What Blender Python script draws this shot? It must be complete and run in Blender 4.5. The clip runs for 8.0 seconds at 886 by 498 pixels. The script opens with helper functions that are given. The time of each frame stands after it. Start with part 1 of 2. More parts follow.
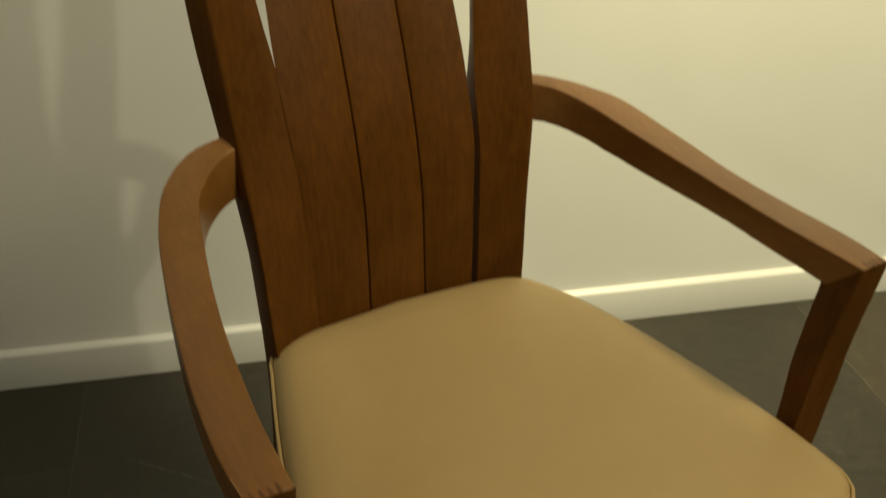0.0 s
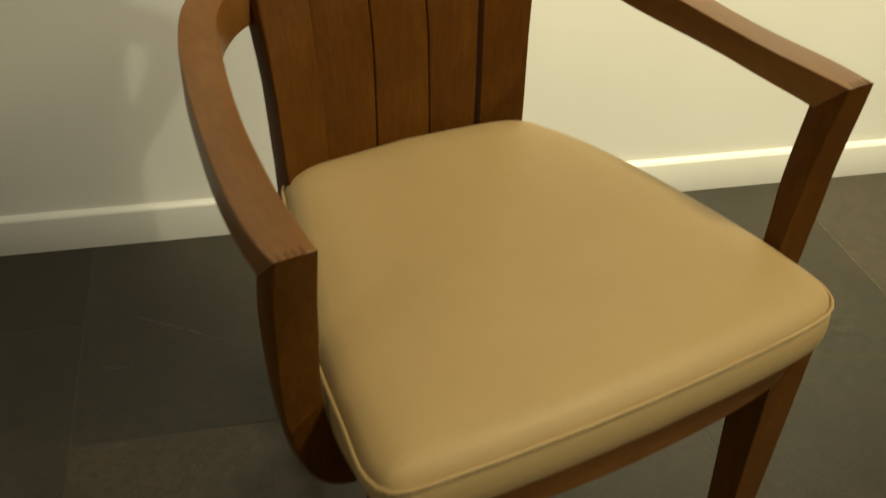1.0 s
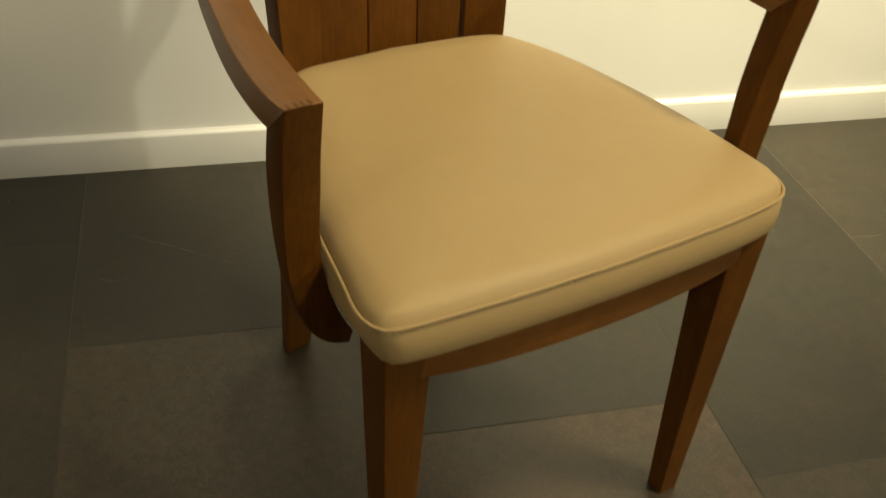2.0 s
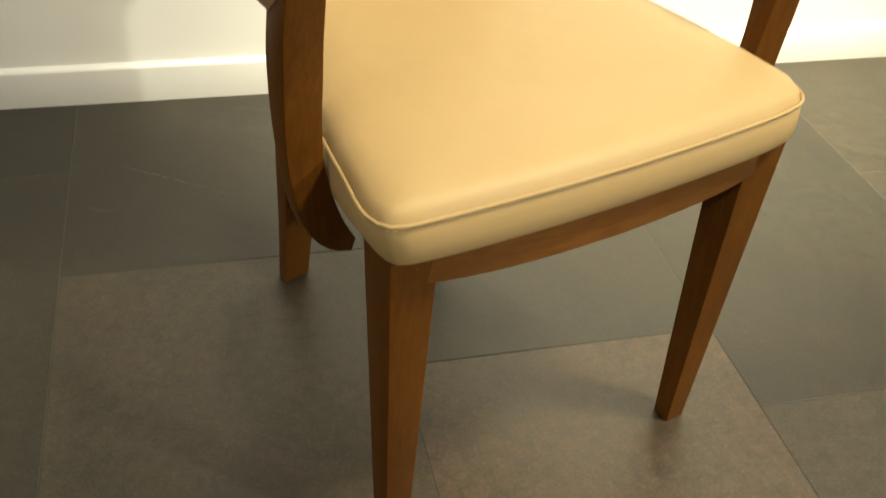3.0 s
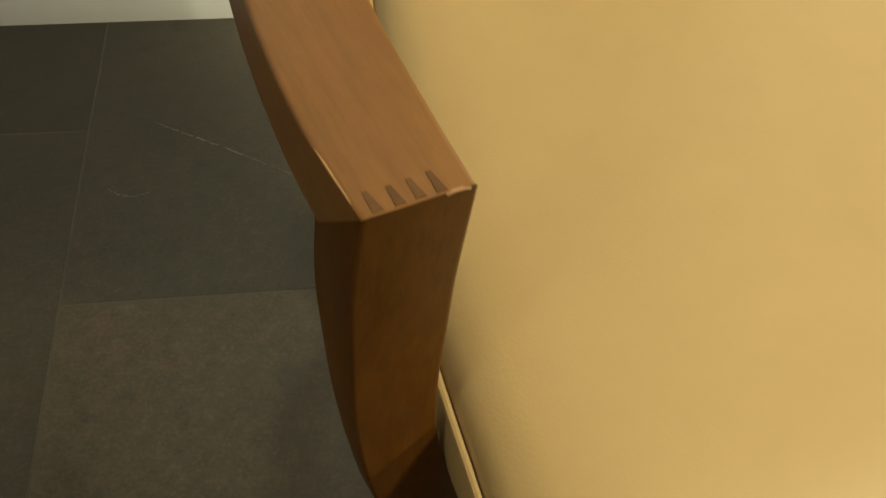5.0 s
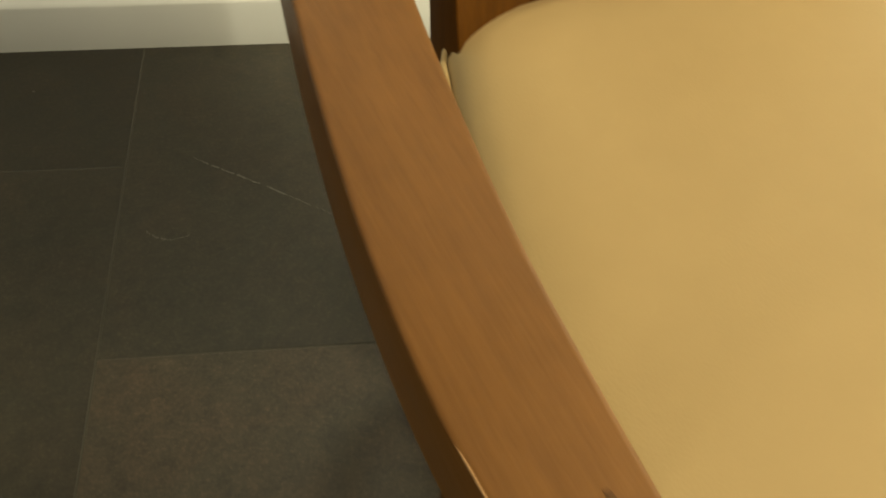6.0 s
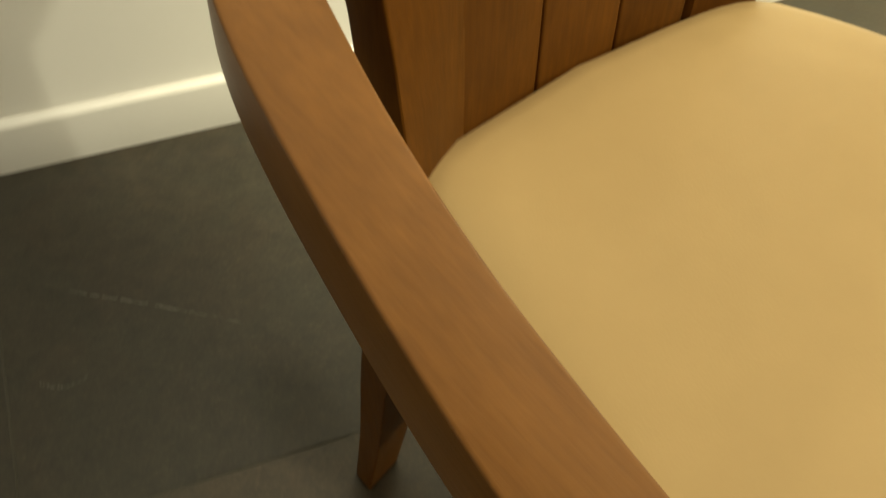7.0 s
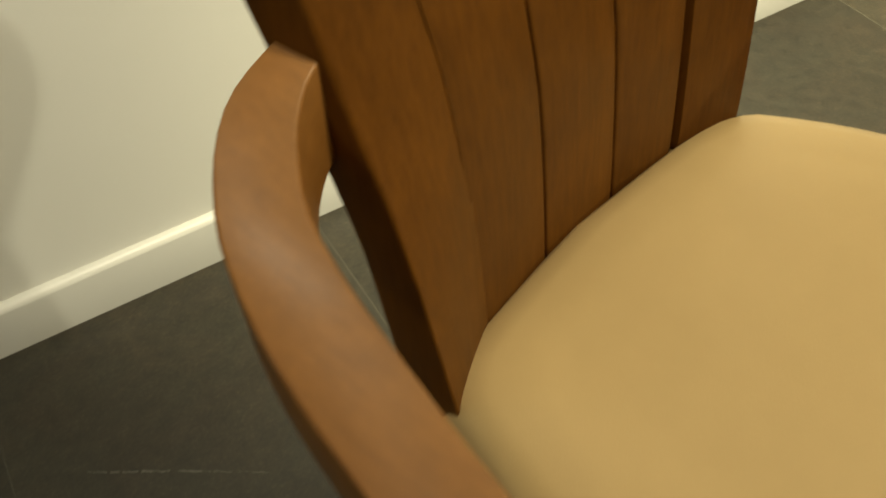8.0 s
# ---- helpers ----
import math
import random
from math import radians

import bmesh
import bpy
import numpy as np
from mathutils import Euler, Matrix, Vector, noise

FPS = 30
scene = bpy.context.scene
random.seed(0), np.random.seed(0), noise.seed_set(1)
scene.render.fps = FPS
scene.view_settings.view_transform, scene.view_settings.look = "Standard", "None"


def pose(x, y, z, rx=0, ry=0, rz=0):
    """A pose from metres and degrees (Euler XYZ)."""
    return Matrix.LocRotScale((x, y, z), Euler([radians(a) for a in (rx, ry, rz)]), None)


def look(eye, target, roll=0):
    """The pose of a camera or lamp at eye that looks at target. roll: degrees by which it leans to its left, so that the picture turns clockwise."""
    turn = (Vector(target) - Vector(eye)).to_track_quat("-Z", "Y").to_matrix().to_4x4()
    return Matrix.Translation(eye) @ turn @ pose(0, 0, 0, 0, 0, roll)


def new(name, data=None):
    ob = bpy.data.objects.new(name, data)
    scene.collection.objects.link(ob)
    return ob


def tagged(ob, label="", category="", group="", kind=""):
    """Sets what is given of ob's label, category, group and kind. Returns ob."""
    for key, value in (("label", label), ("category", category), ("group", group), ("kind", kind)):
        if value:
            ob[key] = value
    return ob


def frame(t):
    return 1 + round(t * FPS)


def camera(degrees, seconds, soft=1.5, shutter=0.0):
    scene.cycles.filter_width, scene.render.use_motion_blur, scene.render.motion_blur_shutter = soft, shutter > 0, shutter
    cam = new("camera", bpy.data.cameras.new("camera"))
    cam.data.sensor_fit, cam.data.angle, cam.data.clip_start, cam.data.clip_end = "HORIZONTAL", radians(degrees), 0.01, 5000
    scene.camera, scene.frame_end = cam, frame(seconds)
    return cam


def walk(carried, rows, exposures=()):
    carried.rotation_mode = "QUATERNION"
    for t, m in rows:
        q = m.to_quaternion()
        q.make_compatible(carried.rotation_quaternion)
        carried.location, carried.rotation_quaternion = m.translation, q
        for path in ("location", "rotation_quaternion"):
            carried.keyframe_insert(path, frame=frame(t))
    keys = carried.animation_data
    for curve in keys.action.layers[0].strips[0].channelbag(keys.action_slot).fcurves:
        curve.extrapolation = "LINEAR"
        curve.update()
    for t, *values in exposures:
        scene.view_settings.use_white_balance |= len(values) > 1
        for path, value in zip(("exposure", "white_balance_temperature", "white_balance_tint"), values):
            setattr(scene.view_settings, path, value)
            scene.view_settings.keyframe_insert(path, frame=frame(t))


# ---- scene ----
cam = camera(47.56, 8.0, soft=1.5, shutter=0.6)
PATH = [
    (0, (-0.1985, -1.4919, 1.1175), (-0.0157, -0.6542, 0.6028), 0.94),
    (0.5, (-0.1873, -1.5080, 1.0779), (-0.0043, -0.6972, 0.5219), 1.16),
    (0.8, (-0.2140, -1.5497, 1.0631), (-0.0291, -0.7488, 0.4936), 2.00),
    (1, (-0.2308, -1.5821, 1.0571), (-0.0460, -0.7845, 0.4829), 1.80),
    (1.5, (-0.2609, -1.6446, 1.0455), (-0.0750, -0.8491, 0.4687), 2.60),
    (2, (-0.2701, -1.7045, 1.0244), (-0.0602, -0.9220, 0.4383), 3.72),
    (2.2, (-0.2758, -1.7197, 1.0141), (-0.0613, -0.9371, 0.4295), 3.86),
    (3.3, (-0.2804, -1.6853, 0.931), (-0.0673, -0.9329, 0.3077), 4.43),
    (3.5, (-0.2808, -1.5996, 0.9173), (-0.0967, -0.8457, 0.2867), 2.8),
    (3.7, (-0.2736, -1.5057, 0.9046), (-0.1102, -0.7528, 0.2671), 2.24),
    (4, (-0.2576, -1.3906, 0.8798), (-0.1202, -0.6557, 0.2157), 2.90),
    (4.2, (-0.2448, -1.3348, 0.8705), (-0.1168, -0.6231, 0.1799), 3.40),
    (5.3, (-0.2260, -1.1659, 0.8285), (-0.1222, -0.5188, 0.0732), 3.25),
    (5.5, (-0.2260, -1.1464, 0.8230), (-0.1271, -0.5080, 0.0597), 2.66),
    (5.8, (-0.2363, -1.1153, 0.8358), (-0.1469, -0.4791, 0.0695), 2.52),
    (6, (-0.2483, -1.1013, 0.8438), (-0.1609, -0.4523, 0.0881), 2.86),
    (6.5, (-0.2797, -1.0704, 0.8664), (-0.1389, -0.4431, 0.1005), 3.47),
    (6.7, (-0.2895, -1.0529, 0.8746), (-0.1070, -0.4338, 0.1108), 3.16),
    (7, (-0.3133, -1.0144, 0.8915), (-0.0617, -0.4073, 0.1377), 2.20),
    (7.2, (-0.3251, -0.9999, 0.9016), (-0.0538, -0.3827, 0.1631), 0.75),
    (7.4, (-0.3401, -0.9870, 0.9200), (-0.0589, -0.3716, 0.1836), -2.05),
    (7.5, (-0.3450, -0.9700, 0.9230), (-0.0490, -0.3640, 0.1850), -2.10),
    (7.7, (-0.3399, -0.9604, 0.9391), (-0.0480, -0.3406, 0.2107), -4.29),
    (8, (-0.3093, -0.9344, 0.9540), (-0.0241, -0.3227, 0.2161), -6.46),
]
EXPOSURES = [(0, -0.99, 6500, 4), (1, -0.6, 6500, 7), (2.2, -0.16, 6500, 10), (3.3, 0.79, 5850, 12), (3.7, 0.71, 5850, 12), (4.2, 0.4, 6000, 9), (5.3, 0.0, 6350, 5), (7, -0.02, 6450, 7), (8, -0.17, 6400, 6)]
walk(cam, [(t, look(eye, target, roll)) for t, eye, target, roll in PATH], EXPOSURES)

# ---------------------------------------------------------------- light
world = bpy.data.worlds.new("world")
world.use_nodes = True
world.node_tree.nodes["Background"].inputs[0].default_value = (1.0, 0.9, 0.7, 1)
world.node_tree.nodes["Background"].inputs[1].default_value = 0.02
scene.world = world


def area_lamp(name, eye, target, power, size, colour):
    data = bpy.data.lights.new(name, "AREA")
    data.shape, data.size, data.energy, data.color = "DISK", size, power, colour
    ob = new(name, data)
    ob.matrix_world = look(eye, target)
    return ob


def wash_lamp(name, eye, target, power, degrees, colour):
    data = bpy.data.lights.new(name, "SPOT")
    data.energy, data.color, data.spot_size, data.spot_blend, data.shadow_soft_size = power, colour, radians(degrees), 1.0, 0.06
    ob = new(name, data)
    ob.matrix_world = look(eye, target)
    return ob


WARM = (1.0, 0.88, 0.53)
area_lamp("ceiling_lamp", (1.3, -1.45, 2.72), (0.3, -0.95, 0.3), 57, 0.4, (1.0, 0.84, 0.51))
area_lamp("spot_lamp_west", (-2.8, -3.9, 2.66), (0.5, -0.2, 0.3), 20, 0.14, (1.0, 0.91, 0.66))
area_lamp("spot_lamp_east", (3.6, -4.3, 2.77), (0.0, -0.4, 0.4), 96, 0.11, (1.0, 0.92, 0.66))
wash_lamp("wall_wash_lamp_east", (0.72, -0.6, 2.74), (0.66, 0.0, 0.5), 740, 43, WARM)
wash_lamp("wall_wash_lamp_west", (-0.22, -0.72, 2.74), (-0.2, 0.0, 0.62), 126, 46, (1.0, 0.92, 0.68))


# ---------------------------------------------------------------- materials
def material(name):
    mat = bpy.data.materials.new(name)
    mat.use_nodes = True
    return mat, mat.node_tree.nodes, mat.node_tree.links, mat.node_tree.nodes["Principled BSDF"]


def ramp_of(nodes, stops):
    r = nodes.new("ShaderNodeValToRGB")
    els = r.color_ramp.elements
    while len(els) < len(stops):
        els.new(0.5)
    for el, (p, col) in zip(els, stops):
        el.position, el.color = p, (*col, 1)
    return r


def noise_node(nodes, links, vector, scale, detail=4, rough=0.55, distortion=0.0):
    n = nodes.new("ShaderNodeTexNoise")
    n.inputs["Scale"].default_value = scale
    n.inputs["Detail"].default_value = detail
    n.inputs["Roughness"].default_value = rough
    n.inputs["Distortion"].default_value = distortion
    links.new(vector, n.inputs["Vector"])
    return n


def bump_chain(nodes, links, bsdf, heights):
    last = None
    for socket, strength, distance in heights:
        b = nodes.new("ShaderNodeBump")
        b.inputs["Strength"].default_value = strength
        b.inputs["Distance"].default_value = distance
        links.new(socket, b.inputs["Height"])
        if last:
            links.new(last.outputs[0], b.inputs["Normal"])
        last = b
    links.new(last.outputs[0], bsdf.inputs["Normal"])


def mixed(nodes, links, kind, fac, a, b):
    m = nodes.new("ShaderNodeMix")
    m.data_type, m.blend_type = "RGBA", kind
    if isinstance(fac, float):
        m.inputs["Factor"].default_value = fac
    else:
        links.new(fac, m.inputs["Factor"])
    for s, v in ((m.inputs[6], a), (m.inputs[7], b)):
        if isinstance(v, tuple):
            s.default_value = (*v, 1)
        else:
            links.new(v, s)
    return m.outputs[2]


def wood(name, dark, mid, light, stretch, rough=0.42, gloss=0.22):
    """Stained wood; stretch: the scale of the grain along x, y and z."""
    mat, nodes, links, bsdf = material(name)
    co = nodes.new("ShaderNodeTexCoord")
    info = nodes.new("ShaderNodeObjectInfo")
    shift = nodes.new("ShaderNodeVectorMath")
    shift.operation = "MULTIPLY_ADD"
    comb = nodes.new("ShaderNodeCombineXYZ")
    for i in range(3):
        links.new(info.outputs["Random"], comb.inputs[i])
    links.new(comb.outputs[0], shift.inputs[0])
    shift.inputs[1].default_value = (3.1, 5.7, 4.3)
    links.new(co.outputs["Object"], shift.inputs[2])
    mp = nodes.new("ShaderNodeMapping")
    mp.inputs["Scale"].default_value = stretch
    links.new(shift.outputs[0], mp.inputs["Vector"])
    fine = noise_node(nodes, links, mp.outputs[0], 26.0, 5, 0.6, 0.15)
    broad = noise_node(nodes, links, mp.outputs[0], 3.2, 3, 0.5, 0.5)
    soft = nodes.new("ShaderNodeMapping")
    soft.inputs["Scale"].default_value = [0.5 + 0.08 * k for k in stretch]
    links.new(shift.outputs[0], soft.inputs["Vector"])
    stain = noise_node(nodes, links, soft.outputs[0], 9.0, 5, 0.6, 0.4)
    patch = noise_node(nodes, links, shift.outputs[0], 60.0, 3, 0.6)
    pore = noise_node(nodes, links, mp.outputs[0], 70.0, 2, 0.5)
    r1 = ramp_of(nodes, [(0.3, dark), (0.5, mid), (0.7, light)])
    links.new(fine.outputs["Fac"], r1.inputs[0])
    r2 = ramp_of(nodes, [(0.3, (0.945, 0.94, 0.93)), (0.7, (1.04, 1.04, 1.04))])
    links.new(broad.outputs["Fac"], r2.inputs[0])
    r3 = ramp_of(nodes, [(0.3, (0.74, 0.71, 0.68)), (0.72, (1.18, 1.17, 1.15))])
    links.new(stain.outputs["Fac"], r3.inputs[0])
    r5 = ramp_of(nodes, [(0.3, (0.94, 0.935, 0.93)), (0.7, (1.05, 1.05, 1.06))])
    links.new(patch.outputs["Fac"], r5.inputs[0])
    r4 = ramp_of(nodes, [(0.3, (0.8, 0.78, 0.76)), (0.46, (1, 1, 1))])
    links.new(pore.outputs["Fac"], r4.inputs[0])
    c = mixed(nodes, links, "MULTIPLY", 0.8, r1.outputs[0], r2.outputs[0])
    c = mixed(nodes, links, "MULTIPLY", 0.8, c, r3.outputs[0])
    c = mixed(nodes, links, "MULTIPLY", 1.0, c, r5.outputs[0])
    c = mixed(nodes, links, "MULTIPLY", 0.25, c, r4.outputs[0])
    tone = ramp_of(nodes, [(0.0, (0.93, 0.92, 0.9)), (1.0, (1.06, 1.06, 1.06))])
    links.new(info.outputs["Random"], tone.inputs[0])
    c = mixed(nodes, links, "MULTIPLY", 1.0, c, tone.outputs[0])
    links.new(c, bsdf.inputs["Base Color"])
    rr = ramp_of(nodes, [(0.3, (rough - 0.06,) * 3), (0.7, (rough + 0.08,) * 3)])
    links.new(stain.outputs["Fac"], rr.inputs[0])
    links.new(rr.outputs[0], bsdf.inputs["Roughness"])
    bsdf.inputs["Specular IOR Level"].default_value = gloss
    bump_chain(nodes, links, bsdf, [(fine.outputs["Fac"], 0.12, 0.0008), (pore.outputs["Fac"], 0.15, 0.0004)])
    return mat


def leather():
    mat, nodes, links, bsdf = material("beige_leather")
    co = nodes.new("ShaderNodeTexCoord").outputs["Object"]
    big = noise_node(nodes, links, co, 5.0, 3, 0.5)
    mid = noise_node(nodes, links, co, 45.0, 3, 0.5)
    cell = nodes.new("ShaderNodeTexVoronoi")
    cell.inputs["Scale"].default_value = 620
    links.new(co, cell.inputs["Vector"])
    fine = noise_node(nodes, links, co, 900.0, 2, 0.5)
    r1 = ramp_of(nodes, [(0.3, (0.448, 0.318, 0.15)), (0.7, (0.478, 0.342, 0.164))])
    links.new(big.outputs["Fac"], r1.inputs[0])
    r2 = ramp_of(nodes, [(0.3, (0.98, 0.98, 0.975)), (0.7, (1.01, 1.01, 1.01))])
    links.new(mid.outputs["Fac"], r2.inputs[0])
    c = mixed(nodes, links, "MULTIPLY", 0.8, r1.outputs[0], r2.outputs[0])
    links.new(c, bsdf.inputs["Base Color"])
    bsdf.inputs["Roughness"].default_value = 0.5
    bsdf.inputs["Specular IOR Level"].default_value = 0.35
    bump_chain(nodes, links, bsdf, [(cell.outputs["Distance"], 0.09, 0.0006), (fine.outputs["Fac"], 0.06, 0.0003), (big.outputs["Fac"], 0.1, 0.01)])
    return mat


def paint(name, low, high, rough, bump=0.05):
    mat, nodes, links, bsdf = material(name)
    co = nodes.new("ShaderNodeTexCoord").outputs["Object"]
    big = noise_node(nodes, links, co, 1.6, 4, 0.5)
    fine = noise_node(nodes, links, co, 260.0, 3, 0.6)
    r = ramp_of(nodes, [(0.3, low), (0.7, high)])
    links.new(big.outputs["Fac"], r.inputs[0])
    links.new(r.outputs[0], bsdf.inputs["Base Color"])
    bsdf.inputs["Roughness"].default_value = rough
    bump_chain(nodes, links, bsdf, [(fine.outputs["Fac"], bump, 0.001)])
    return mat


def slate():
    mat, nodes, links, bsdf = material("dark_slate_tile")
    geo = nodes.new("ShaderNodeNewGeometry")
    info = nodes.new("ShaderNodeObjectInfo")
    co = geo.outputs["Position"]
    big = noise_node(nodes, links, co, 3.2, 5, 0.6, 0.6)
    blotch = noise_node(nodes, links, co, 11.0, 4, 0.6, 0.8)
    speck = noise_node(nodes, links, co, 210.0, 4, 0.75)
    mid = noise_node(nodes, links, co, 52.0, 5, 0.7, 0.3)
    r1 = ramp_of(nodes, [(0.28, (0.0275, 0.0234, 0.0151)), (0.5, (0.0347, 0.0304, 0.0202)), (0.72, (0.0472, 0.0397, 0.0259))])
    links.new(big.outputs["Fac"], r1.inputs[0])
    rust = ramp_of(nodes, [(0.4, (0.97, 1.0, 1.0)), (0.64, (1.12, 1.01, 0.96))])
    links.new(blotch.outputs["Fac"], rust.inputs[0])
    r2 = ramp_of(nodes, [(0.3, (0.6, 0.62, 0.64)), (0.7, (1.4, 1.38, 1.34))])
    links.new(mid.outputs["Fac"], r2.inputs[0])
    r3 = ramp_of(nodes, [(0.3, (0.5, 0.5, 0.5)), (0.56, (1, 1, 1)), (0.74, (2.0, 1.9, 1.75))])
    links.new(speck.outputs["Fac"], r3.inputs[0])
    c = mixed(nodes, links, "MULTIPLY", 0.9, r1.outputs[0], r2.outputs[0])
    c = mixed(nodes, links, "MULTIPLY", 0.8, c, rust.outputs[0])
    c = mixed(nodes, links, "MULTIPLY", 0.7, c, r3.outputs[0])
    c = mixed(nodes, links, "MULTIPLY", 1.0, c, info.outputs["Color"])
    links.new(c, bsdf.inputs["Base Color"])
    rr = ramp_of(nodes, [(0.3, (0.36,) * 3), (0.7, (0.52,) * 3)])
    links.new(mid.outputs["Fac"], rr.inputs[0])
    links.new(rr.outputs[0], bsdf.inputs["Roughness"])
    bump_chain(nodes, links, bsdf, [(blotch.outputs["Fac"], 0.15, 0.004), (mid.outputs["Fac"], 0.25, 0.001), (speck.outputs["Fac"], 0.12, 0.0005)])
    return mat


# one stain: lighter copy for lit armrests, darker copy puts shade into the uprights
WOOD_Y_LIT = wood("stained_wood_along_lit", (0.186, 0.08, 0.0165), (0.21, 0.092, 0.0198), (0.232, 0.1035, 0.023), (10.0, 0.7, 10.0), 0.36, 0.5)
WOOD_Z_SHADED = wood("stained_wood_upright_shaded", (0.094, 0.0345, 0.0034), (0.115, 0.043, 0.0043), (0.136, 0.0515, 0.0055), (9.0, 9.0, 1.0), 0.42, 0.15)
WOOD_X = wood("stained_wood_across", (0.16, 0.065, 0.012), (0.19, 0.079, 0.016), (0.215, 0.091, 0.02), (1.0, 9.0, 9.0))
END_GRAIN = wood("dark_end_grain", (0.105, 0.05, 0.02), (0.122, 0.06, 0.025), (0.14, 0.07, 0.03), (6.0, 6.0, 6.0))
# pale wood for worn edges, also standing in for the glint on them
BARE_WOOD_GLINT = wood("bare_worn_wood_glint", (0.38, 0.22, 0.11), (0.43, 0.26, 0.13), (0.48, 0.29, 0.15), (6.0, 6.0, 6.0))
LEATHER = leather()
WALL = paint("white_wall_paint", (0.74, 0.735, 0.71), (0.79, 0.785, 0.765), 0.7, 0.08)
# paint of the unseen walls, its tone chosen for the light they bounce
BOUNCE_WALL = paint("off_white_bounce_paint", (0.62, 0.595, 0.54), (0.67, 0.645, 0.59), 0.75, 0.08)
TRIM = paint("white_gloss_trim", (0.585, 0.582, 0.566), (0.63, 0.626, 0.61), 0.34, 0.02)
THREAD = paint("pale_thread", (0.5, 0.38, 0.2), (0.56, 0.43, 0.24), 0.7)
SLATE = slate()
GROUT = paint("grey_grout", (0.032, 0.029, 0.0215), (0.07, 0.064, 0.048), 0.85)
VEIN = paint("pale_mineral_vein", (0.065, 0.062, 0.051), (0.13, 0.124, 0.104), 0.6)


# ---------------------------------------------------------------- building helpers
def mesh_object(name, bm, mat, smooth=True):
    bmesh.ops.recalc_face_normals(bm, faces=bm.faces)
    me = bpy.data.meshes.new(name)
    bm.to_mesh(me)
    bm.free()
    me.materials.append(mat)
    if smooth:
        me.polygons.foreach_set("use_smooth", [True] * len(me.polygons))
        me.set_sharp_from_angle(angle=radians(38))
    return new(name, me)


def part(name, bm, mat, parent, label="", smooth=True):
    ob = mesh_object(name, bm, mat, smooth)
    ob.parent = parent
    return tagged(ob, label)


def box(x0, x1, y0, y1, z0, z1, bevel=0.0, segments=2):
    bm = bmesh.new()
    bmesh.ops.create_cube(bm, size=1)
    for v in bm.verts:
        v.co = Vector(((x0 + x1) / 2 + v.co.x * (x1 - x0), (y0 + y1) / 2 + v.co.y * (y1 - y0), (z0 + z1) / 2 + v.co.z * (z1 - z0)))
    if bevel:
        bmesh.ops.bevel(bm, geom=bm.edges[:], offset=bevel, segments=segments, affect="EDGES")
    return bm


def round_ring(corners, r, n=3):
    """A four-cornered ring with its corners rounded by r."""
    out = []
    for i in range(4):
        p, a, b = Vector(corners[i]), Vector(corners[i - 1]), Vector(corners[(i + 1) % 4])
        da, db = (a - p), (b - p)
        q = r[i] if isinstance(r, tuple) else r
        ra, rb = min(q, da.length * 0.45), min(q, db.length * 0.45)
        s, e = p + da.normalized() * ra, p + db.normalized() * rb
        for k in range(n + 1):
            t = k / n
            out.append(s * (1 - t) ** 2 + p * 2 * t * (1 - t) + e * t * t)
    return out


def loft(rings, caps=True):
    bm = bmesh.new()
    rows = [[bm.verts.new(p) for p in ring] for ring in rings]
    n = len(rows[0])
    for a, b in zip(rows[:-1], rows[1:]):
        for i in range(n):
            bm.faces.new((a[i], a[(i + 1) % n], b[(i + 1) % n], b[i]))
    if caps:
        bm.faces.new(rows[0][::-1])
        bm.faces.new(rows[-1])
    return bm


def curve_through(points, n):
    """n points on a smooth curve through the given ones."""
    pts = [Vector(p) for p in points]
    pts = [pts[0] * 2 - pts[1]] + pts + [pts[-1] * 2 - pts[-2]]
    lengths = [0.0]
    for a, b in zip(pts[1:-2], pts[2:-1]):
        lengths.append(lengths[-1] + (b - a).length)
    out = []
    for k in range(n):
        s = lengths[-1] * k / (n - 1)
        i = max(j for j in range(len(lengths) - 1) if lengths[j] <= s + 1e-9)
        t = (s - lengths[i]) / (lengths[i + 1] - lengths[i])
        p0, p1, p2, p3 = pts[i:i + 4]
        out.append(0.5 * ((2 * p1) + (p2 - p0) * t + (2 * p0 - 5 * p1 + 4 * p2 - p3) * t * t + (3 * p1 - p0 - 3 * p2 + p3) * t ** 3))
    return out


def between(z, table):
    return float(np.interp(z, [t[0] for t in table], [t[1] for t in table]))


def tube(points, r, closed=True, n=8):
    bm = bmesh.new()
    rows = []
    m = len(points)
    for i, p in enumerate(points):
        p = Vector(p)
        a = Vector(points[i - 1] if closed or i else points[0])
        b = Vector(points[(i + 1) % m] if closed or i < m - 1 else points[-1])
        d = (b - a).normalized()
        side = d.cross(Vector((0, 0, 1))).normalized()
        up = side.cross(d)
        rows.append([bm.verts.new(p + (side * math.cos(t) + up * math.sin(t)) * r) for t in (2 * math.pi * k / n for k in range(n))])
    for i in range(m if closed else m - 1):
        a, b = rows[i], rows[(i + 1) % m]
        for k in range(n):
            bm.faces.new((a[k], a[(k + 1) % n], b[(k + 1) % n], b[k]))
    return bm


# ---------------------------------------------------------------- the room
def structure(name, bm, mat, label, category):
    return tagged(mesh_object(name, bm, mat, False), label, category, kind="structure")


structure("wall_north", box(-4, 4, 0.013, 0.16, 0, 2.8), WALL, "smooth white painted wall above a white baseboard", "wall")
# unseen walls, added to close the room and bounce light onto the chair
structure("wall_south", box(-4, 4, -7.15, -7, 0, 2.8), BOUNCE_WALL, "plain off-white unseen wall, added far behind the chair", "wall")
structure("wall_west", box(-4.15, -4, -7, 0.013, 0, 2.8), BOUNCE_WALL, "plain off-white unseen side wall, added to close the room", "wall")
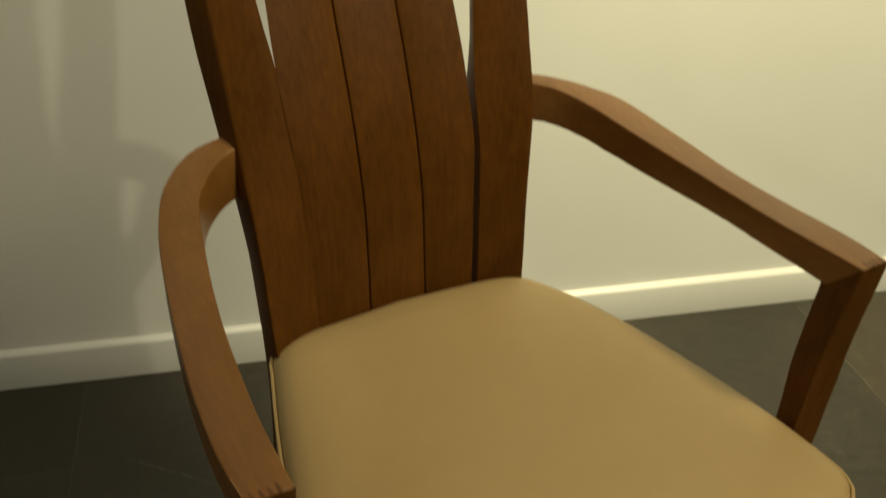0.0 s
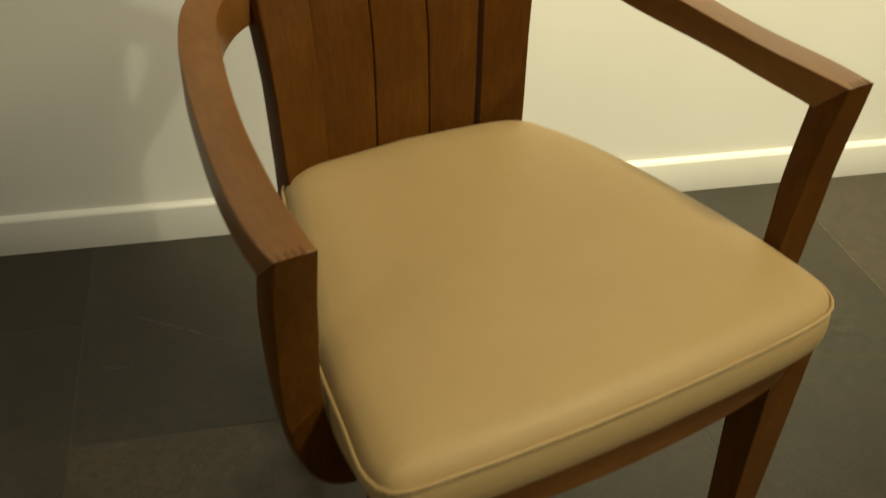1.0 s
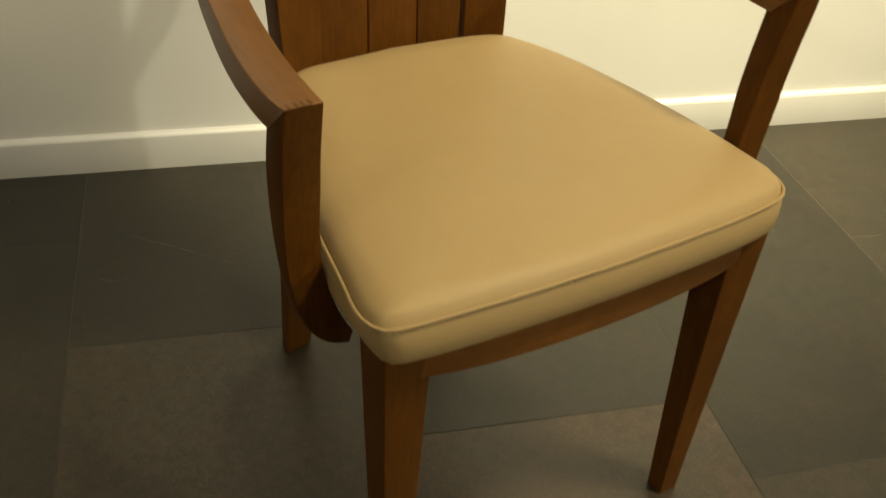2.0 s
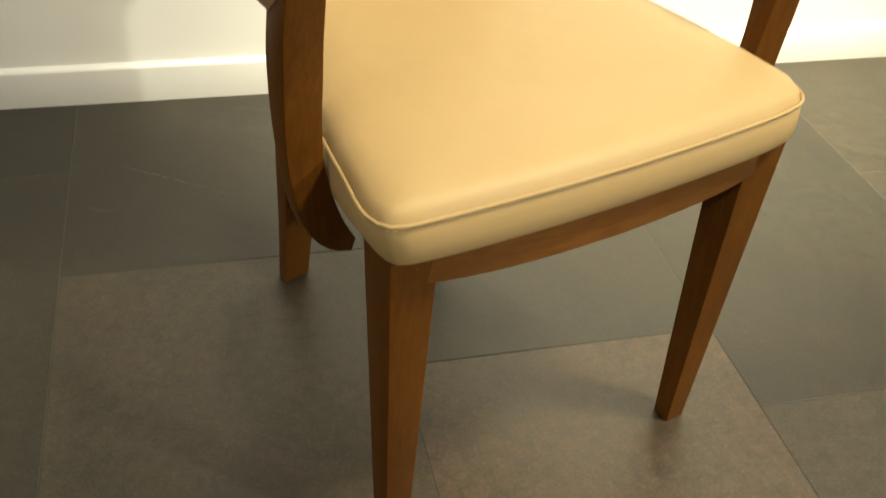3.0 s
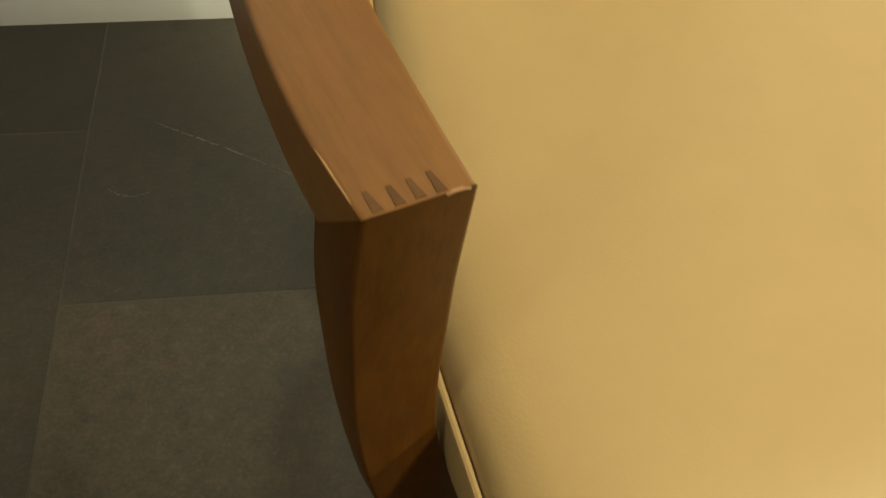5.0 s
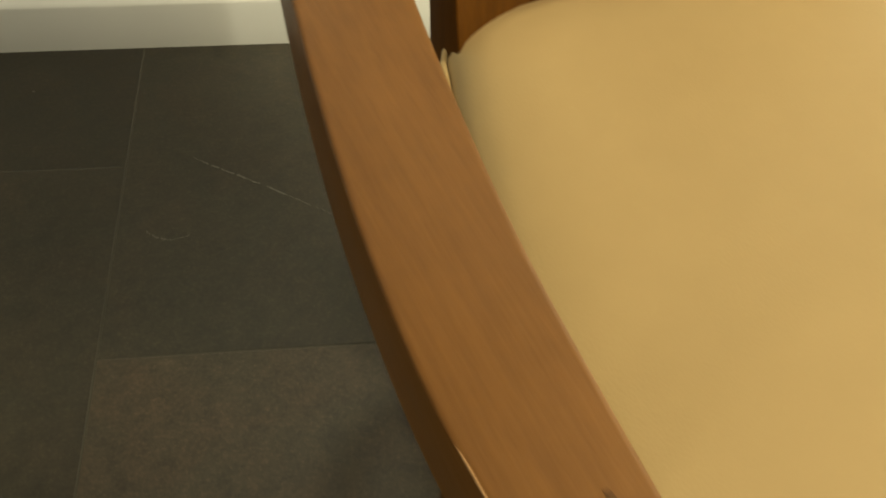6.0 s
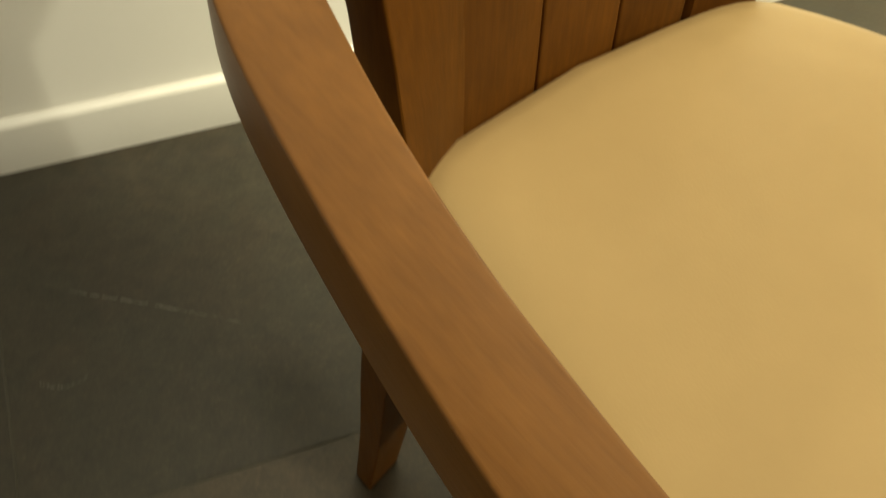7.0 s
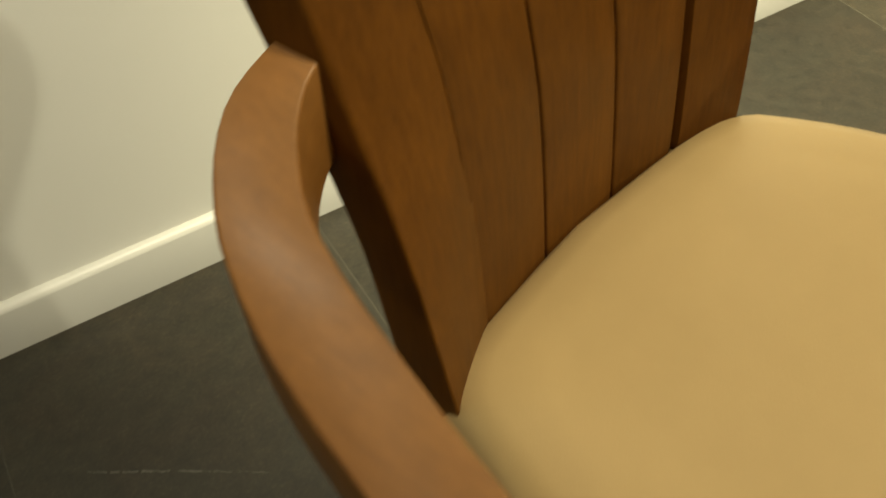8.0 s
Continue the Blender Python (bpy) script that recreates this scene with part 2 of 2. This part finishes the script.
structure("wall_east", box(4, 4.15, -7, 0.013, 0, 2.8), BOUNCE_WALL, "plain off-white unseen side wall, added to close the room", "wall")
structure("ceiling", box(-4, 4, -7, 0.16, 2.8, 2.95), WALL, "plain white painted ceiling over the room", "ceiling")

bm = bmesh.new()
profile = [(0.013, 0.0), (0.0, 0.0), (0.0, 0.0655), (0.0012, 0.0682), (0.005, 0.0712), (0.0095, 0.0736), (0.013, 0.0746)]
loops = [[bm.verts.new((x, y, z)) for y, z in profile] for x in (-4.0, 4.0)]
for i in range(len(profile)):
    j = (i + 1) % len(profile)
    bm.faces.new((loops[0][i], loops[0][j], loops[1][j], loops[1][i]))
bm.faces.new(loops[0])
bm.faces.new(loops[1][::-1])
tagged(mesh_object("baseboard", bm, TRIM), "low white gloss baseboard with a rounded top edge", "baseboard", kind="structure")

# ---------------------------------------------------------------- the armchair
chair = new("armchair")
chair.empty_display_size = 0.1
chair.matrix_world = pose(0.0622, -0.9338, 0, 0, 0, 18.07)
tagged(chair, "brown stained wooden armchair with a beige leather seat", "chair")

# seat cushion
LEFT_HALF = [(0.0, -0.092), (0.08, -0.0905), (0.158, -0.0868), (0.205, -0.0828), (0.2315, -0.0787), (0.2425, -0.071), (0.2467, -0.056), (0.2474, -0.033), (0.2453, 0.02),
             (0.237, 0.075), (0.2265, 0.125), (0.2095, 0.18), (0.195, 0.23), (0.179, 0.28), (0.166, 0.318), (0.159, 0.340), (0.1455, 0.3555), (0.1086, 0.3675), (0.0, 0.376)]
RIGHT_HALF = [(0.0, -0.092), (0.08, -0.0905), (0.155, -0.0872), (0.196, -0.083), (0.217, -0.0775), (0.2305, -0.067), (0.238, -0.051), (0.2405, -0.033), (0.2395, 0.02),
              (0.2345, 0.075), (0.2275, 0.125), (0.2175, 0.18), (0.2065, 0.23), (0.191, 0.28), (0.171, 0.324), (0.152, 0.350), (0.11, 0.3655), (0.0, 0.376)]
right_half, left_half = [curve_through([(x, y, 0) for x, y in half], 64) for half in (RIGHT_HALF, LEFT_HALF)]
outline = right_half + [Vector((-p.x, p.y, 0)) for p in left_half[-2:0:-1]]
CENTRE = Vector((0, 0.14, 0))


def rise(v):
    return 0.0115 * max(0.0, v) / 0.35


def inset(d, z, tilt=1.0):
    ring = []
    m = len(outline)
    for i, p in enumerate(outline):
        if d < 0.02:
            t = (outline[(i + 1) % m] - outline[i - 1]).normalized()
            q = p + Vector((-t.y, t.x, 0)) * d
        else:
            q = CENTRE + (p - CENTRE) * (1 - d / 0.25)
        full = 0.0055 * math.exp(-((q.x + 0.155) ** 2 + (q.y - 0.31) ** 2) / 0.0036) if tilt > 0.4 else 0.0
        square = math.exp(-((q.x + 0.24) ** 2 + (q.y + 0.05) ** 2) / 0.002) * min(1.0, max(0.0, (z - 0.441) / 0.035))
        ring.append(Vector((q.x - 0.009 * square, q.y, z + rise(q.y) * tilt + full - 0.002 * square)))
    return ring


rings = [inset(0.012, 0.4340, 0.2), inset(0.003, 0.4355, 0.2), inset(0.0, 0.441, 0.2), inset(-0.0012, 0.455, 0.35), inset(-0.0005, 0.470, 0.45), inset(0.002, 0.4765, 0.52),
         inset(0.005, 0.4848, 0.6), inset(0.012, 0.4918, 0.75), inset(0.03, 0.4972, 0.95), inset(0.06, 0.4999, 1), inset(0.1, 0.5014, 1), inset(0.15, 0.5025, 1), inset(0.2, 0.503, 1), inset(0.235, 0.503, 1)]
cushion = part("seat_cushion", loft(rings), LEATHER, chair, "smooth beige leather seat cushion")
part("piping", tube(inset(0.0006, 0.4795, 0.56), 0.0019), LEATHER, cushion)
seam = inset(0.0003, 0.4758, 0.5)
bm = bmesh.new()
for i in range(len(seam)):
    p, q = seam[i], seam[(i + 1) % len(seam)]
    n = max(1, round((q - p).length / 0.0056))
    for k in range(n):
        a, b = p.lerp(q, (k + 0.15) / n), p.lerp(q, (k + 0.8) / n)
        d = (b - a).normalized()
        out = Vector((d.y, -d.x, 0)) * 0.0007
        up = Vector((0, 0, 0.0006))
        ring = [[bm.verts.new(e + o) for o in (up, out, -up, -out)] for e in (a, b)]
        for m in range(4):
            bm.faces.new((ring[0][m], ring[0][(m + 1) % 4], ring[1][(m + 1) % 4], ring[1][m]))
tagged(part("stitching", bm, THREAD, cushion), kind="stuff")

# legs: front
def leg(name, side, top, foot, mat=WOOD_Z_SHADED):
    rings = []
    for z, (u0, u1, v0, v1) in (top, foot):
        rings.append((z, u0 * side, u1 * side, v0, v1))
    out = []
    for k in range(9):
        t = k / 8
        z, u0, u1, v0, v1 = [a + (b - a) * t for a, b in zip(*rings)]
        out.append(round_ring([(u0, v0, z), (u1, v0, z), (u1, v1, z), (u0, v1, z)], 0.0014))
    return part(name, loft(out), mat, chair)


for side in (-1, 1):
    k = 0.003 if side > 0 else 0.0
    leg("front_leg", side, (0.434, (0.190 - 3 * k, 0.239 - 2 * k, -0.0635, -0.015)), (0.0, (0.1945 - k, 0.2215 - k, -0.045, -0.020)))


# back posts, boards
BACK = [(0.0, 0.432), (0.12, 0.408), (0.25, 0.388), (0.36, 0.366), (0.43, 0.356), (0.5, 0.352), (0.6, 0.353), (0.66, 0.358), (0.72, 0.368), (0.8, 0.388), (0.9, 0.418), (1.0, 0.452), (1.06, 0.474)]
OUTER = [(0.0, 0.125), (0.25, 0.137), (0.43, 0.146), (0.5, 0.149), (0.6, 0.151), (0.66, 0.156), (0.74, 0.165), (0.82, 0.171), (0.9, 0.173), (1.06, 0.171)]
INNER = [(0.0, 0.091), (0.25, 0.092), (0.43, 0.096), (0.5, 0.0975), (0.6, 0.099), (0.66, 0.1015), (0.70, 0.1035), (0.74, 0.1055), (0.78, 0.109), (0.83, 0.115), (0.92, 0.121), (1.06, 0.123)]
LEFT_OUTER = [(0.0, 0.132), (0.25, 0.1465), (0.43, 0.1555), (0.5, 0.1575), (0.6, 0.157), (0.7, 0.157), (0.8, 0.158), (0.9, 0.158), (1.06, 0.156)]
LEFT_TURN = [(0.0, 0.0), (0.3, -0.011), (0.42, -0.023), (0.5, -0.0225), (0.6, -0.006), (0.7, 0.0115), (0.8, 0.014), (1.06, 0.012)]
LEFT_REAR = [(0.3, 0.025), (0.45, 0.018), (0.5, 0.019), (0.6, 0.028), (0.7, 0.037), (0.8, 0.041), (1.06, 0.036)]
LEFT_FLARE = [(0.5, 0.0), (0.6, 0.002), (0.7, 0.009), (0.8, 0.014), (1.06, 0.014)]
RIGHT_CLOSE = [(0.66, 0.0), (0.72, 0.004), (0.8, 0.004), (0.9, 0.004)]
DEPTH = [(0.0, 0.024), (0.3, 0.036), (0.45, 0.042), (0.7, 0.04), (1.06, 0.026)]
def sway(z):
    return 0.0032 - 0.02 * (min(z, 0.95) - 0.5) if z > 0.45 else 0.0042


def hollow(u):
    """The back is hollowed: its middle lies farther back than its edges."""
    return 0.018 - 0.95 * u * u


smooth_z = lambda table: curve_through([(a, b, 0) for a, b in table], 60)
BACK_C, OUTER_C, INNER_C, LEFT_C = [[(p.x, p.y) for p in smooth_z(t)] for t in (BACK, OUTER, INNER, LEFT_OUTER)]

for side in (-1, 1):
    out = []
    for k in range(44):
        z = 1.03 * k / 43
        v, uo, ui, d = between(z, BACK_C), between(z, OUTER_C), between(z, INNER_C), between(z, DEPTH)
        if side > 0:
            ui -= between(z, RIGHT_CLOSE)
        uo -= between(z, [(0.7, 0.0), (0.76, 0.005), (0.85, 0.008)])
        s = sway(z)
        vi, vo = v + hollow(ui), v + hollow(uo) - 0.003
        if side < 0:
            uo, vo = between(z, LEFT_C), v + between(z, LEFT_TURN)
        ur, vr = uo, vo + d
        if side < 0 and z > 0.3:
            ur, vr = uo + between(z, LEFT_FLARE), v + between(z, LEFT_REAR)
        out.append(round_ring([(s + side * ui, vi, z), (s + side * uo, vo, z), (s + side * ur, vr, z), (s + side * (ui + (between(z, [(0.68, 0.0), (0.76, 0.013)]) if side > 0 else 0.0)), vi + d * 0.8, z)], (0.0001, 0.003, 0.003, 0.003)))
    part("back_post", loft(out), WOOD_Z_SHADED, chair)

JOINT = [(0.44, 0.0337), (0.7, 0.0337), (0.8, 0.0335), (0.9, 0.032), (1.0, 0.03)]
EDGE = [(0.44, 0.0955), (0.5, 0.0965), (0.6, 0.0975), (0.66, 0.099), (0.72, 0.100), (0.76, 0.0995), (0.83, 0.0955), (1.0, 0.087)]
GAP = 0.0005
for i in range(3):
    out = []
    for k in range(34):
        z = 0.40 + 0.61 * k / 33
        v, j, e = between(z, BACK_C), between(z, JOINT), between(z, EDGE)
        c = between(z, [(0.62, 0.0), (0.82, -0.005)])
        u0, u1 = ((-e - 0.004 - between(z, [(0.68, 0.001), (0.8, 0.008)]), c - j - GAP), (c - j + GAP, c + j - GAP), (c + j + GAP, e - 0.002 - between(z, [(0.5, 0.004), (0.62, 0.003), (0.67, 0.001), (0.72, 0.004), (0.8, 0.005), (0.9, 0.006)])))[i]
        b0, b1 = hollow(u0), hollow(u1)
        u0, u1 = u0 + sway(z), u1 + sway(z)
        out.append(round_ring([(u0, v + b0, z), (u1, v + b1, z), (u1 - (between(z, [(0.68, 0.0), (0.76, 0.004)]) if i == 2 else 0.0), v + b1 + 0.018, z), (u0 + (between(z, [(0.7, 0.0), (0.78, 0.012)]) if i == 0 else 0.0), v + b0 + 0.018, z)], ((0.0001, 0.0022, 0.002, 0.002), (0.0022, 0.0022, 0.002, 0.002), (0.0022, 0.0022, 0.002, 0.002))[i]))
    part("back_slat", loft(out), WOOD_Z_SHADED, chair)

# rails under the seat
front = [p for p in outline if p.y < -0.05 and abs(p.x) < 0.212]
front.sort(key=lambda p: p.x)
out = []
for p in front:
    y = p.y + 0.012 + 0.005 * (p.x / 0.2) ** 2 + 0.0045 * (p.x / 0.2) ** 6
    low = 0.3905 + 0.003 * (p.x / 0.2) ** 2
    out.append(round_ring([(p.x, y, 0.4335), (p.x, y, low), (p.x, y + 0.022, low), (p.x, y + 0.022, 0.4335)], 0.002))
part("front_rail", loft(out), WOOD_X, chair)
for side in (-1, 1):
    ring = []
    for k in range(6):
        t = k / 5
        u, v = (0.212 + (0.136 - 0.212) * t) * side, -0.013 + (0.372 + 0.013) * t
        ring.append(round_ring([(u - 0.01, v, 0.4295), (u + 0.01, v, 0.4295), (u + 0.01, v, 0.388), (u - 0.01, v, 0.388)], 0.002))
    part("side_rail", loft(ring), WOOD_Y_LIT, chair)
part("rear_rail", box(-0.097, 0.097, 0.372, 0.392, 0.388, 0.4295, 0.002), WOOD_X, chair)

# arms
ARM_OUT = {-1: [(0.295, 0.0), (0.296, 0.02), (0.2962, 0.0586), (0.2922, 0.111), (0.2845, 0.17), (0.2741, 0.2313), (0.264, 0.283), (0.2548, 0.318), (0.243, 0.347), (0.23, 0.3655), (0.2113, 0.383), (0.189, 0.395), (0.15, 0.404)],
           1: [(0.2925, 0.0), (0.296, 0.03), (0.2965, 0.06), (0.293, 0.105), (0.2838, 0.175), (0.275, 0.25), (0.258, 0.321), (0.234, 0.351), (0.205, 0.374), (0.178, 0.388), (0.15, 0.397)]}
ARM_IN = {-1: [(0.263, 0.0), (0.262, 0.024), (0.2592, 0.071), (0.253, 0.1265), (0.2463, 0.18), (0.237, 0.2339), (0.228, 0.275), (0.219, 0.312), (0.2091, 0.338), (0.1955, 0.3565), (0.182, 0.3695), (0.163, 0.381), (0.14, 0.385)],
          1: [(0.2605, 0.0), (0.259, 0.04), (0.2565, 0.085), (0.2525, 0.15), (0.241, 0.223), (0.2226, 0.2935), (0.2078, 0.334), (0.1874, 0.363), (0.1636, 0.377), (0.14, 0.382)]}
ROLL = [(0.0, 0.001), (0.04, 0.004), (0.1, 0.003), (0.17, 0.001), (0.24, 0.003), (0.285, 0.007), (0.325, 0.008), (0.355, 0.003), (0.385, 0.0)]


def arm_height(v, side):
    return 0.6595 + 0.58 * max(0.0, v - 0.08) ** 2 + (0.004 + 0.014 * v if side > 0 else 0.0)


N = 44
for side in (-1, 1):
    co = curve_through([(u * side, v, 0) for u, v in ARM_OUT[side]], 400)
    ci = curve_through([(u * side, v, 0) for u, v in ARM_IN[side]], 400)
    out = []
    for k in range(N):
        t = k / (N - 1)
        thick = 0.033 + 0.009 * t + 0.01 * max(0.0, t - 0.4) / 0.6 - (0.0075 * min(1.0, t / 0.3) if side > 0 else 0.0)
        o, i = co[round(t * 399)], ci[round(t * 399)]
        lo, li = [c[round((0.075 + 0.925 * t) * 399)] for c in (co, ci)]
        roll = between(o.y, ROLL) * (1.0 if side < 0 else 0.25)
        zo, zi = arm_height(o.y, side) - roll, arm_height(i.y, side)
        out.append(round_ring([(o.x, o.y, zo), (i.x, i.y, zi), (li.x, li.y, zi - thick), (lo.x, lo.y, zo - thick + roll * 0.8)], 0.0018))
    arm = part("armrest", loft(out), WOOD_Y_LIT, chair)
    # finger joint let into the front end of the armrest
    for t in (0.16, 0.35, 0.53, 0.71):
        p = co[0].lerp(ci[0], t)
        bm = bmesh.new()
        w, l, lean = 0.0015, random.uniform(0.0084, 0.0098), side * random.uniform(0.0002, 0.0008)
        flat = [(p.x - w, 0.0011), (p.x + w, 0.0011), (p.x + w * 0.45 + lean, l), (p.x - w * 0.45 + lean, l)]
        top = lambda x, y: arm_height(y, side) - between(y, ROLL) * (1.0 if side < 0 else 0.25) * (x - ci[0].x) / (co[0].x - ci[0].x)
        lower = [bm.verts.new((x, y, top(x, y) - 0.0016)) for x, y in flat]
        upper = [bm.verts.new((x, y, top(x, y) + 0.00025)) for x, y in flat]
        bm.faces.new(upper)
        bm.faces.new(lower[::-1])
        for a in range(4):
            b = (a + 1) % 4
            bm.faces.new((lower[a], lower[b], upper[b], upper[a]))
        part("finger_joint", bm, END_GRAIN, arm, "dark end-grain finger of the corner joint", False)
    # worn corner, lengthened to paint in the glint of the front edge
    a, b = co[0].lerp(ci[0], 0.74), co[0].lerp(ci[0], 0.95)
    rim = [Vector((a.x + (b.x - a.x) * k / 8, 0.0004, arm_height(0, side) - 0.0006 - 0.0006 * (k / 4 - 1) ** 4)) for k in range(9)]
    part("worn_edge", tube(rim, 0.0006, False, 6), BARE_WOOD_GLINT, arm, "pale worn spot and painted glint on the corner")
    # outer edge: wear together with a highlight painted as a pale line
    wear_glint = [Vector((p.x - side * 0.0006, p.y, arm_height(p.y, side) - 0.0004 - between(p.y, ROLL) - 0.0006 * (k / 7 - 1) ** 4)) for k, p in enumerate(co[4:34:2])]
    part("worn_edge", tube(wear_glint, 0.0004, False, 6), BARE_WOOD_GLINT, arm, "pale line of wear and painted highlight along the outer edge")

# arm supports, curving in below the seat
POST_OUT = [(0.295, 0.6585), (0.2945, 0.615), (0.291, 0.565), (0.287, 0.51), (0.278, 0.44), (0.267, 0.406), (0.253, 0.385), (0.239, 0.375), (0.224, 0.370)]
POST_IN = [(0.262, 0.6585), (0.2588, 0.603), (0.2555, 0.56), (0.254, 0.53), (0.2515, 0.50), (0.2465, 0.46), (0.239, 0.43), (0.229, 0.403), (0.219, 0.384)]
LEAN = {-1: [(0.37, 0.036), (0.48, 0.038), (0.55, 0.026), (0.6, 0.015), (0.66, 0.0)], 1: [(0.37, 0.022), (0.48, 0.02), (0.55, 0.016), (0.6, 0.01), (0.66, 0.0)]}
for side in (-1, 1):
    flare = 0.008 if side > 0 else 0.0
    o = curve_through([((u + flare * min(1, (0.66 - z) / 0.18)) * side, 0, z) for u, z in POST_OUT], 26)
    i = curve_through([((u + 0.1 * flare * min(1, (0.66 - z) / 0.18)) * side, 0, z) for u, z in POST_IN], 26)
    out = []
    for k, (a, b) in enumerate(zip(o, i)):
        va, vb = between(a.z, LEAN[side]), between(b.z, LEAN[side])
        d = between(k / 25, [(0, 0.039), (0.3, 0.032), (0.6, 0.017), (1, 0.014)] if side < 0 else [(0, 0.039), (0.6, 0.025), (1, 0.018)])
        if side > 0:
            a.z, b.z = [z + 0.004 * max(0.0, z - 0.4) / 0.26 for z in (a.z, b.z)]
        za, zb = [0.376 + (z - 0.376) * 0.885 for z in (a.z, b.z)]
        out.append(round_ring([(a.x, va, a.z), (b.x, vb, b.z), (b.x, vb + d, zb), (a.x, va + d, za)], 0.0018))
    # darker wood copy: the shade on the support is in its colour
    part("arm_support", loft(out), WOOD_Z_SHADED, chair)

# ---------------------------------------------------------------- the floor
bm = box(-4, 4, -7, 0.013, -0.12, -0.0004)
floor = tagged(mesh_object("floor", bm, GROUT, False), "dark grey slate tile floor with thin pale joints", "floor", kind="structure")
W, L, J = 0.4525, 0.90, 0.0007
OFFSETS = {-1: -0.2245, 0: -0.4985, 1: -0.7595, 2: -0.915}
X0 = -0.511
TONES = {(0, 0): 0.75, (0, 1): 1.3, (-1, 0): 0.62, (-1, 1): 0.72, (1, 0): 0.72, (1, 1): 1.65, (2, 0): 0.66, (2, 1): 1.12, (2, 2): 1.2, (3, 0): 0.95, (3, 1): 1.0, (3, 2): 1.1}
meshes = {}
for col in range(-8, 10):
    x0, x1 = X0 + col * W, X0 + (col + 1) * W
    y = OFFSETS.get(col, -0.492 - 0.2745 * col) % L
    edges = [0.0] + [e for e in (y - L * k for k in range(0, 10)) if -7 < e < -0.02] + [-7.0]
    for ya, yb in zip(edges[:-1], edges[1:]):
        a, b = max(x0, -4), min(x1, 4)
        if b - a < 0.03:
            continue
        key = (round(b - a, 4), round(ya - yb, 4))
        if key not in meshes:
            w, l = key
            ob = mesh_object("tile", box(-w / 2 + J, w / 2 - J, -l / 2 + J, l / 2 - J, -0.012, 0.0, 0.0007, 1), SLATE, False)
            meshes[key] = ob.data
        else:
            ob = new("tile", meshes[key])
        ob.parent = floor
        ob.location = ((a + b) / 2, (ya + yb) / 2, 0)
        shade = TONES.get((col, len([e for e in edges if e > (ya + yb) / 2]) - 1), random.uniform(0.85, 1.15))
        warm = max(0, shade - 0.9)
        ob.color = (shade * (1.0 + 0.15 * warm), shade * (0.98 - 0.06 * warm), shade * (0.95 - 0.02 * warm), 1)


# pale mineral veins and marks in the slate
def vein(points, width, seed, gaps=0.0):
    rnd = random.Random(seed)
    line = curve_through([(x, y, 0) for x, y in points], 60)
    bm = bmesh.new()
    last = None
    for k, p in enumerate(line):
        d = (line[min(k + 1, 59)] - line[max(k - 1, 0)]).normalized()
        side = Vector((-d.y, d.x, 0))
        w = width * (0.25 + rnd.random()) * (0.35 + 0.65 * math.sin(math.pi * min(1, k / 50 + 0.08)))
        c = p + side * (rnd.random() - 0.5) * width * 1.2
        pair = [bm.verts.new((c.x + side.x * w, c.y + side.y * w, 0.00035)), bm.verts.new((c.x - side.x * w, c.y - side.y * w, 0.00035))]
        if last and rnd.random() > gaps:
            bm.faces.new((last[0], last[1], pair[1], pair[0]))
        last = pair
    ob = mesh_object("vein", bm, VEIN, False)
    ob.parent = floor
    return ob


vein([(-0.434, -0.213), (-0.405, -0.232), (-0.36, -0.259), (-0.325, -0.281), (-0.262, -0.322)], 0.0013, 3, 0.2)
vein([(-0.478, -0.329), (-0.466, -0.338), (-0.450, -0.343), (-0.43, -0.338)], 0.0014, 5, 0.25)
vein([(-0.112, -0.492), (-0.1, -0.53), (-0.088, -0.57), (-0.083, -0.585)], 0.0012, 8, 0.3)
vein([(0.695, -0.374), (0.708, -0.376), (0.728, -0.374)], 0.0008, 9, 0.3)
part("speck", box(-0.6415, -0.6385, -0.0823, -0.08, 0.0, 0.0006, 0.0002, 1), VEIN, floor, "", False)
